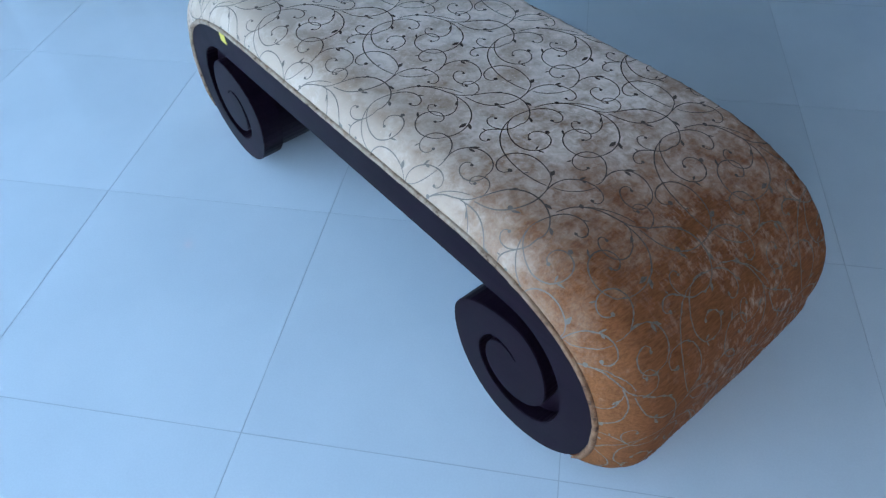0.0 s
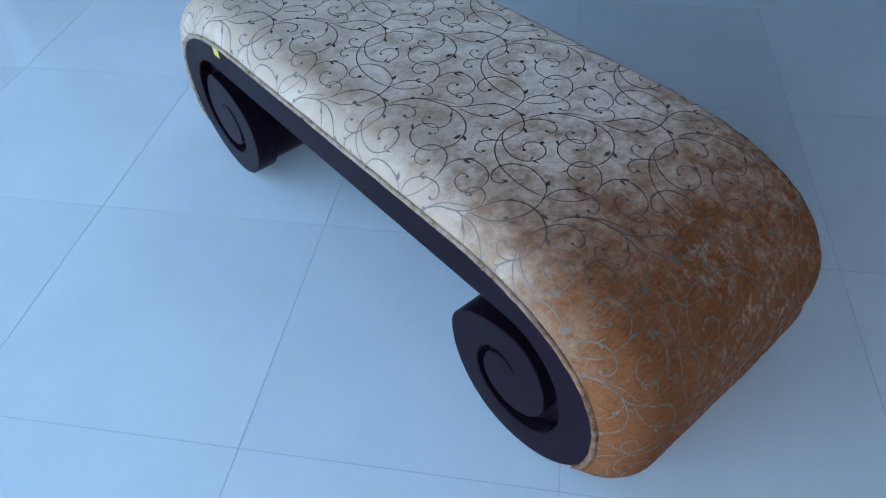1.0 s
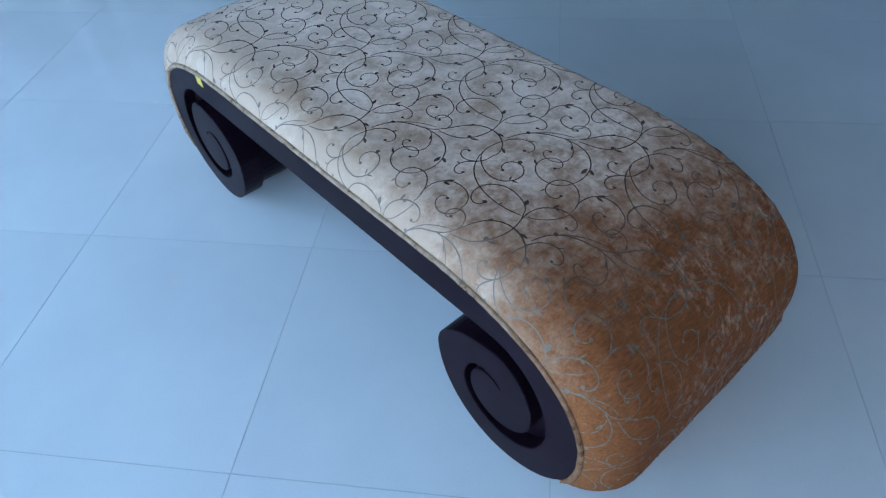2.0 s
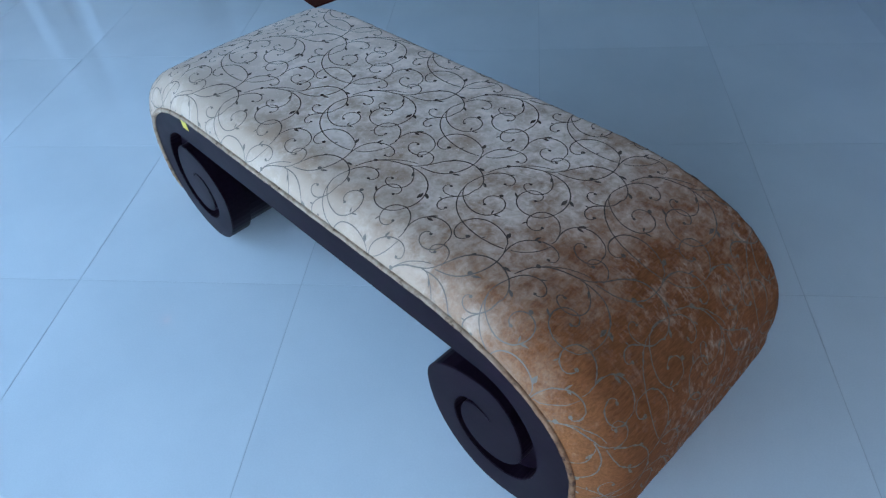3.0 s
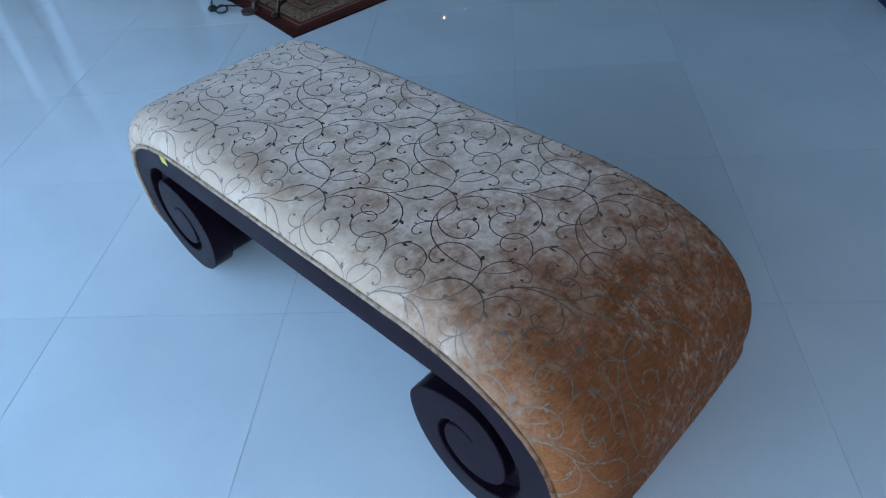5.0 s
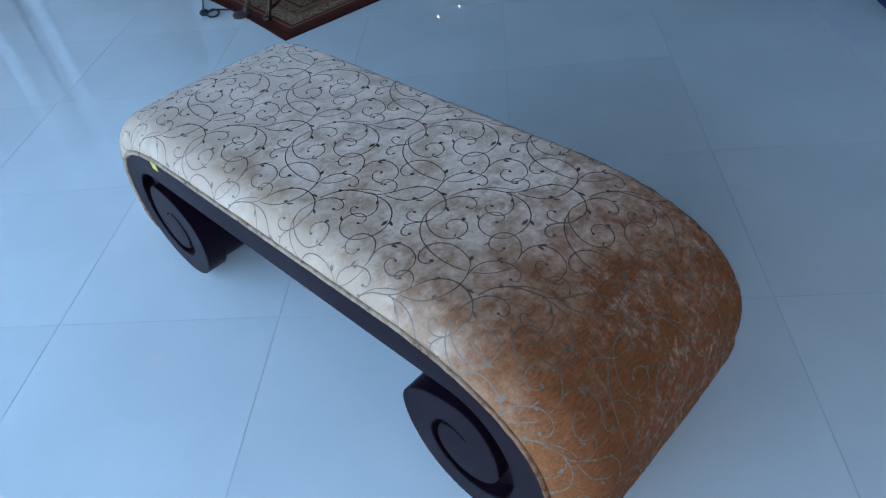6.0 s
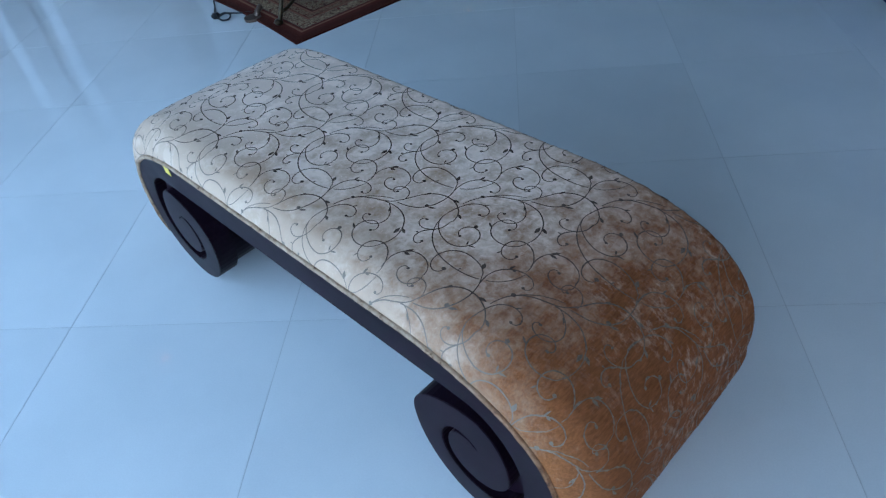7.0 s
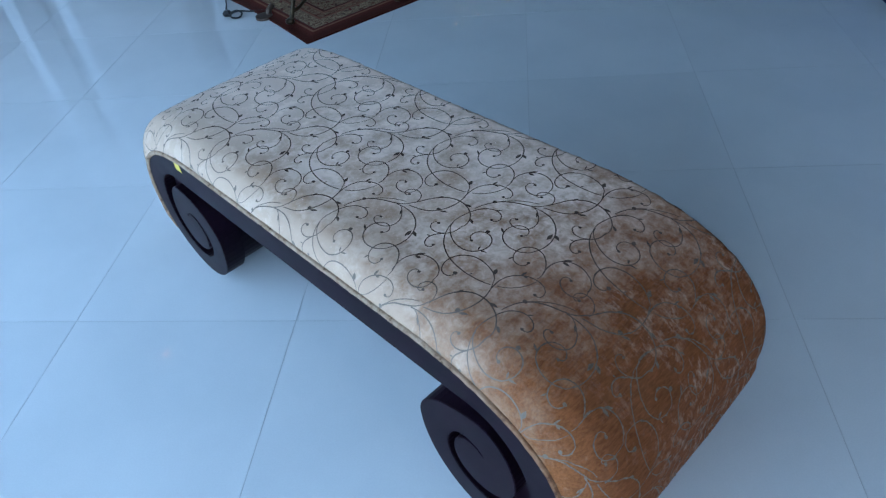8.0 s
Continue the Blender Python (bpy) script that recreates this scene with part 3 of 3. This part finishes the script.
# strokes of one repeat, the bud at the end (0 none, 1 small, 2 large), and the width
MAIN_VINE = [
    # the main vine, its arch and its curled end
    (stroke(0.2916, 0.2542, 75.8, 0.1372, -0.28, -11.27, 17.23), 0, 0.0022),
    (stroke(0.1869, 0.1936, 47.6, 0.1743, 4.63, -48.26, 94.56, -57.82), 0, 0.0024),
    (stroke(0.3109, 0.2089, -130.7, 0.1123, 15.84, -225.58, 835.11, -1142.47, 543.46), 1, 0.0021),
    (stroke(0.3074, 0.2915, 50.8, 0.0828, -0.51, -0.22), 0, 0.0016),
    (stroke(0.2996, 0.1742, -140.3, 0.0648, 0.50, -21.45, 50.91, -44.94), 1, 0.0018),
]
HOOK = [
    # the tall hook and the spiral inside it
    (stroke(0.4449, 0.1284, -159.9, 0.1972, -2.51, 11.61, -28.37, 17.71), 0, 0.0021),
    (stroke(0.2869, 0.2029, 105.0, 0.1389, -6.33, 68.38, -283.69, 432.16, -234.13), 1, 0.002),
    (stroke(0.2878, 0.2016, -79.6, 0.2146, 9.29, -88.23, 365.47, -526.87, 261.37), 1, 0.0021),
]
RINGS = [
    # the large ring
    (stroke(0.1873, 0.1855, 11.9, 0.1447, -1.22, 23.98, -46.10, 26.33), 0, 0.0022),
    (stroke(0.2436, 0.2879, 102.5, 0.1812, 12.59, -122.17, 464.02, -674.65, 344.66), 2, 0.0021),
    # the loops beside it
    (stroke(0.2550, 0.2580, 101.8, 0.1583, 1.47, -25.03, 4.97, 112.94, -121.60), 1, 0.002),
    (stroke(0.2542, 0.2860, 17.0, 0.0670, 1.53, -1.04), 0, 0.0016),
    (stroke(0.2908, 0.3414, 68.8, 0.1715, 10.34, -98.85, 420.54, -641.89, 332.50), 1, 0.002),
]
ARCH = [
    # the arch with two small curls
    (stroke(0.0891, 0.2071, 101.1, 0.1372, 0.73, -34.95, 79.80, -53.26), 0, 0.002),
    (stroke(0.3648, 0.3791, -65.4, 0.0950, -5.47, -1.49, 34.74, -45.73), 1, 0.0019),
    (stroke(0.1915, 0.1955, 82.7, 0.0879, 0.91, 26.44, -74.36, 68.17), 1, 0.0018),
]
SHOOTS = [
    # the long side shoot and the short one
    (stroke(0.3669, 0.3218, 7.3, 0.1498, -0.14, -12.40, 22.16, -12.85), 0, 0.0022),
    (stroke(0.4501, 0.2364, -100.4, 0.1722, -9.58, 62.29, -223.49, 313.72, -164.17), 1, 0.002),
    (stroke(0.3671, 0.3218, 31.2, 0.1406, -17.95, 204.07, -842.22, 1306.70, -688.31), 1, 0.0018),
]
STROKES = MAIN_VINE + HOOK + RINGS + ARCH + SHOOTS
BUDS = [(0.307, 0.292), (0.240, 0.212), (0.355, 0.221)]
# leaves: root, tip, width
LEAVES = [((0.306, 0.228), (0.319, 0.220), 0.006), ((0.234, 0.300), (0.228, 0.315), 0.0085), ((0.269, 0.253), (0.285, 0.253), 0.006), ((0.267, 0.328), (0.270, 0.342), 0.005),
          ((0.270, 0.332), (0.280, 0.331), 0.005), ((0.325, 0.273), (0.335, 0.282), 0.003), ((0.374, 0.175), (0.370, 0.186), 0.0035), ((0.375, 0.176), (0.391, 0.180), 0.0035),
          ((0.296, 0.099), (0.309, 0.114), 0.006), ((0.096, 0.251), (0.111, 0.252), 0.006), ((0.244, 0.209), (0.260, 0.216), 0.005), ((0.214, 0.233), (0.220, 0.246), 0.0045),
          ((0.445, 0.288), (0.446, 0.269), 0.0085), ((0.247, 0.141), (0.263, 0.133), 0.007), ((0.379, 0.235), (0.366, 0.244), 0.0045), ((0.431, 0.201), (0.427, 0.191), 0.003),
          ((0.201, 0.275), (0.204, 0.282), 0.003), ((0.386, 0.318), (0.396, 0.303), 0.004), ((0.282, 0.150), (0.274, 0.149), 0.003)]
REPEAT_A, REPEAT_B = (0.2007, 0.1478), (0.2010, -0.1524)   # the cloth lies a little askew


def vine_bm():
    bm = bmesh.new()
    LIFT = 0.0006

    def place(x, y):
        a, v = cloth_uv(x, y)
        if a < 0.012 or a > CLOTH_LONG - 0.012 or v < 0.00005 or v > DEPTH - 0.00005:
            return None
        return bm.verts.new(cloth_above(a, v, LIFT))

    def fan(pts):
        vs = [place(*p) for p in pts]
        if None not in vs:
            bm.faces.new(vs)
        else:
            for q in vs:
                if q:
                    bm.verts.remove(q)

    def ribbon(pts, width):
        last = None
        for k, (x, y) in enumerate(pts):
            x0, y0 = pts[max(k - 1, 0)]
            x1, y1 = pts[min(k + 1, len(pts) - 1)]
            d = math.hypot(x1 - x0, y1 - y0) or 1
            nx, ny, w = -(y1 - y0) / d, (x1 - x0) / d, width(k / (len(pts) - 1)) / 2
            p, q = place(x + nx * w, y + ny * w), place(x - nx * w, y - ny * w)
            if not (p and q):
                for r in (p, q):
                    if r:
                        bm.verts.remove(r)
                last = None
                continue
            if last:
                bm.faces.new((last[0], last[1], q, p))
            last = (p, q)

    def disc(x, y, r):
        fan([(x + r * math.cos(t), y + 0.88 * r * math.sin(t)) for t in (2 * math.pi * k / 10 for k in range(10))])

    for i in range(-8, 9):
        for j in range(-8, 9):
            ox, oy = (i * REPEAT_A[d] + j * REPEAT_B[d] for d in (0, 1))
            if abs(ox + 0.3) > 1.8 or abs(oy) > 0.75:
                continue
            for pts, bud, thick in STROKES:
                moved = [(x + ox, y + oy) for x, y in pts]
                ribbon(moved, lambda t: thick * (0.8 + 0.3 * math.sin(math.pi * t)))
                if bud:
                    disc(*moved[-1], 0.0031 if bud == 1 else 0.0043)
            for x, y in BUDS:
                disc(x + ox, y + oy, 0.0043)
            for (x0, y0), (x1, y1), w in LEAVES:
                d = math.hypot(x1 - x0, y1 - y0)
                nx, ny = -(y1 - y0) / d * w / 2, (x1 - x0) / d * w / 2
                fan([(x0 + ox, y0 + oy)] + [(x0 + ox + (x1 - x0) * f + nx * g, y0 + oy + (y1 - y0) * f + ny * g) for f, g in ((0.3, 0.8), (0.6, 1.0), (1.0, 0.1), (0.75, -0.6), (0.4, -0.9))])
    return bm


vines = part("vine_pattern", vine_bm(), THREAD, bench, "grey-brown woven scrolling vines", smooth=True)
vines["kind"] = "stuff"


def piping_bm(y):
    pts, steps = [], 420
    for k in range(steps + 1):
        a = CLOTH_LONG * k / steps
        p, out = cloth_frame(a)
        wob = (0.0012 if y < 0.1 else 0.0032) * noise.noise(Vector((a * 22, y, 0)))
        q = p + out * (0.0043 + wob)
        pts.append((q.x, y + 0.0008 * noise.noise(Vector((a * 30, 5, y))), q.z))
    return tube_bm(pts, lambda t: (0.0058 if y < 0.1 else 0.0056) * min(1.0, 0.25 + 30 * min(t, 1 - t)) * (1 + 0.12 * noise.noise(Vector((t * 130, y, 1)))), 8)


part("piping", piping_bm(0.0), PIPING, bench, "corded tan piping", smooth=True)
part("piping", piping_bm(DEPTH), PIPING, bench, "corded tan piping", smooth=True)
part("sticker", box_bm(-0.440, -0.414, -0.0012, -0.0002, 0.383, 0.406), STICKER, bench, "small yellow paper sticker")

# ---- recessed ceiling lights ----
def disc_bm(r, z0, z1, n=24):
    bm = bmesh.new()
    bmesh.ops.create_cone(bm, cap_ends=True, segments=n, radius1=r, radius2=r, depth=z1 - z0, matrix=Matrix.Translation((0, 0, (z0 + z1) / 2)))
    return bm


def ring_bm(r0, r1, z0, z1, n=24):
    bm = bmesh.new()
    rows = [[bm.verts.new((r * math.cos(2 * math.pi * k / n), r * math.sin(2 * math.pi * k / n), z)) for k in range(n)] for r, z in ((r0, z1), (r0, z0), (r1, z0), (r1, z1))]
    for i in range(3):
        for k in range(n):
            bm.faces.new((rows[i][k], rows[i][(k + 1) % n], rows[i + 1][(k + 1) % n], rows[i + 1][k]))
    bmesh.ops.recalc_face_normals(bm, faces=bm.faces[:])
    return bm


def downlight_or_fill(x, y, r):
    ob = new("downlight_or_fill")
    ob.location = (x, y, HIGH)
    tagged(ob, "small round recessed ceiling light, warm and lit, seen or added as fill", "ceiling light", "recessed ceiling lights")
    part("lens", disc_bm(r, -0.006, -0.001), DIM_BULB if r > 0.03 else BULB, ob, "glowing warm lens")
    part("trim_ring", ring_bm(r, r + 0.015, -0.01, 0.002), CHROME, ob)
    return ob


# the second to fourth are added fittings for the unseen fill lamps
for k, (x, y) in enumerate(DOWNLIGHTS_AND_FILL):
    downlight_or_fill(x, y, 0.035 if k < 4 else 0.014)

# ---- rug ----
rug = new("rug")
rug.matrix_world = pose(-0.343, 1.601, 0, 0, 0, 44)
tagged(rug, "dark red oriental rug with floral field and border", "rug")


def rug_bm():
    bm = bmesh.new()
    nx, ny = 60, 80
    rows = [[bm.verts.new((1.7 * i / nx, 2.4 * j / ny + 0.0, 0.008)) for j in range(ny + 1)] for i in range(nx + 1)]
    for i in range(nx):
        for j in range(ny):
            bm.faces.new((rows[i][j], rows[i + 1][j], rows[i + 1][j + 1], rows[i][j + 1]))
    edge = [e for e in bm.edges if e.is_boundary]
    out = bmesh.ops.extrude_edge_only(bm, edges=edge)
    for q in out["geom"]:
        if isinstance(q, bmesh.types.BMVert):
            q.co.z = 0
    for q in bm.verts:
        bow = 0.016 * math.sin(min(q.co.y / 0.9, 1.0) * math.pi)
        q.co.x += bow * max(0.0, 1 - q.co.x / 0.4)
        q.co.y -= 0.02 * q.co.x * max(0.0, 1 - q.co.y / 1.2)
        if q.co.z > 0:
            q.co.z += 0.0008 * noise.noise(Vector((q.co.x * 60, q.co.y * 60, 0)))
    bmesh.ops.recalc_face_normals(bm, faces=bm.faces[:])
    return bm


part("rug_body", rug_bm(), RUG, rug)

# ---- metal stand on the rug ----
stand = new("table_base")
stand.matrix_world = pose(-0.467, 1.806, 0.008, 0, 0, 22)
tagged(stand, "antique bronze metal table base with branching legs on a rug", "table base")


def branch(points, r0, r1):
    pts = []
    ctl = [Vector(p) for p in points]
    q = [2 * ctl[0] - ctl[1]] + ctl + [2 * ctl[-1] - ctl[-2]]
    for i in range(1, len(q) - 2):
        for k in range(10):
            t = k / 10
            a, b, c, d = q[i - 1], q[i], q[i + 1], q[i + 2]
            pts.append(0.5 * ((2 * b) + (c - a) * t + (2 * a - 5 * b + 4 * c - d) * t * t + (3 * b - a - 3 * c + d) * t ** 3))
    pts.append(ctl[-1])
    return tube_bm(pts, lambda t: r0 + (r1 - r0) * t + 0.0012 * noise.noise(Vector((t * 14, r0 * 900, 2))), 10)


WIDE = 0.51
for cx, cy in ((0, 0), (WIDE, 0), (0, WIDE), (WIDE, WIDE)):
    sx, sy = (1 if cx == 0 else -1), (1 if cy == 0 else -1)
    leg = part("leg", branch([(cx, cy, 0.004), (cx + 0.02 * sx, cy + 0.006 * sy, 0.05), (cx + 0.055 * sx, cy + 0.03 * sy, 0.16), (cx + 0.07 * sx, cy + 0.05 * sy, 0.30), (cx + 0.02 * sx, cy + 0.02 * sy, 0.44)], 0.011, 0.009), BRONZE, stand, smooth=True)
    foot = bmesh.new()
    bmesh.ops.create_uvsphere(foot, u_segments=16, v_segments=10, radius=0.021, matrix=Matrix.Translation((cx, cy, 0.0145)) @ Matrix.Diagonal((1, 1, 0.7, 1)))
    part("foot", foot, BRONZE, leg, smooth=True)
    part("stretcher", branch([(cx + 0.022 * sx, cy + 0.008 * sy, 0.05), (cx + 0.09 * sx, cy + 0.05 * sy, 0.075), (WIDE / 2 - 0.01 * sx, WIDE / 2 - 0.01 * sy, 0.16)], 0.008, 0.007), BRONZE, stand, smooth=True)

# ---- sofa beyond the bench, its back towards it ----
def cloth_blue():
    m = material("navy_cloth", (0.02, 0.03, 0.085), 0.9, Specular_IOR_Level=0.2)
    v = coords(m)
    c = ramp(m, noise_tex(m, v, 9.0, 4), [(0.3, (0.012, 0.018, 0.055)), (0.7, (0.024, 0.034, 0.09))])
    weave = ramp(m, noise_tex(m, v, 420.0, 2), [(0.3, (0.75, 0.75, 0.75)), (0.7, (1.1, 1.1, 1.1))])
    wire(m, mix(m, 1.0, c, weave, "MULTIPLY"), bsdf(m).inputs["Base Color"])
    bump(m, noise_tex(m, v, 400.0, 2), 0.3, 0.002)
    return m


def sofa(x, y, wide):
    """A sofa whose back stands along x, from y on."""
    navy = cloth_blue()
    ob = new("sofa")
    ob.location = (x, y, 0)
    tagged(ob, "dark navy upholstered sofa on the pale tiles", "sofa")
    part("base", box_bm(0.0, 0.86, 0.0, wide, 0.03, 0.3, 0.012), navy, ob)
    part("backrest", box_bm(0.003, 0.2, 0.0, wide, 0.302, 0.76, 0.035), navy, ob, smooth=True)
    for y0 in (0.0, wide - 0.17):
        part("armrest", box_bm(0.203, 0.85, y0, y0 + 0.17, 0.302, 0.58, 0.035), navy, ob, smooth=True)
    half = (wide - 0.34) / 2
    for k in (0, 1):
        part("seat_cushion", box_bm(0.205, 0.86, 0.172 + half * k, 0.168 + half * (k + 1), 0.303, 0.44, 0.03), navy, ob, smooth=True)
    for fx in (0.06, 0.8):
        for fy in (0.06, wide - 0.06):
            foot = bmesh.new()
            bmesh.ops.create_cone(foot, cap_ends=True, segments=16, radius1=0.022, radius2=0.026, depth=0.04, matrix=Matrix.Translation((fx, fy, 0.02)))
            part("foot", foot, WOOD, ob)
    return ob


sofa(1.985, 1.15, 1.9)

# ---- cable, plug and round base on the tiles ----
cable = new("power_cable")
cable.location = (-0.785, 1.96, 0)
tagged(cable, "black power cable with a plug lying on the tiles", "cable")
part("cord", branch([(-0.12, 0.22, 0.004), (-0.085, 0.13, 0.004), (-0.06, 0.06, 0.012), (-0.03, 0.0, 0.02), (0.0, -0.035, 0.006), (0.035, -0.03, 0.005), (0.035, 0.005, 0.012), (0.005, 0.015, 0.02), (-0.02, -0.01, 0.012),
                     (0.02, 0.0, 0.022), (0.07, 0.03, 0.006), (0.14, 0.03, 0.004), (0.2, 0.0, 0.004)], 0.004, 0.004), RUBBER, cable, smooth=True)
part("plug", box_bm(-0.055, -0.015, -0.015, 0.018, 0.0, 0.026, 0.007), RUBBER, cable, smooth=True)

base = new("lamp_base")
base.location = (-0.625, 1.915, 0)
tagged(base, "small round brown metal lamp base on the tiles", "lamp base")
part("disc", disc_bm(0.04, 0.0, 0.012, 32), BROWN_METAL, base)
part("stem", branch([(0.02, 0.015, 0.01), (0.025, 0.02, 0.03), (0.04, 0.04, 0.045)], 0.014, 0.012), BROWN_METAL, base, smooth=True)
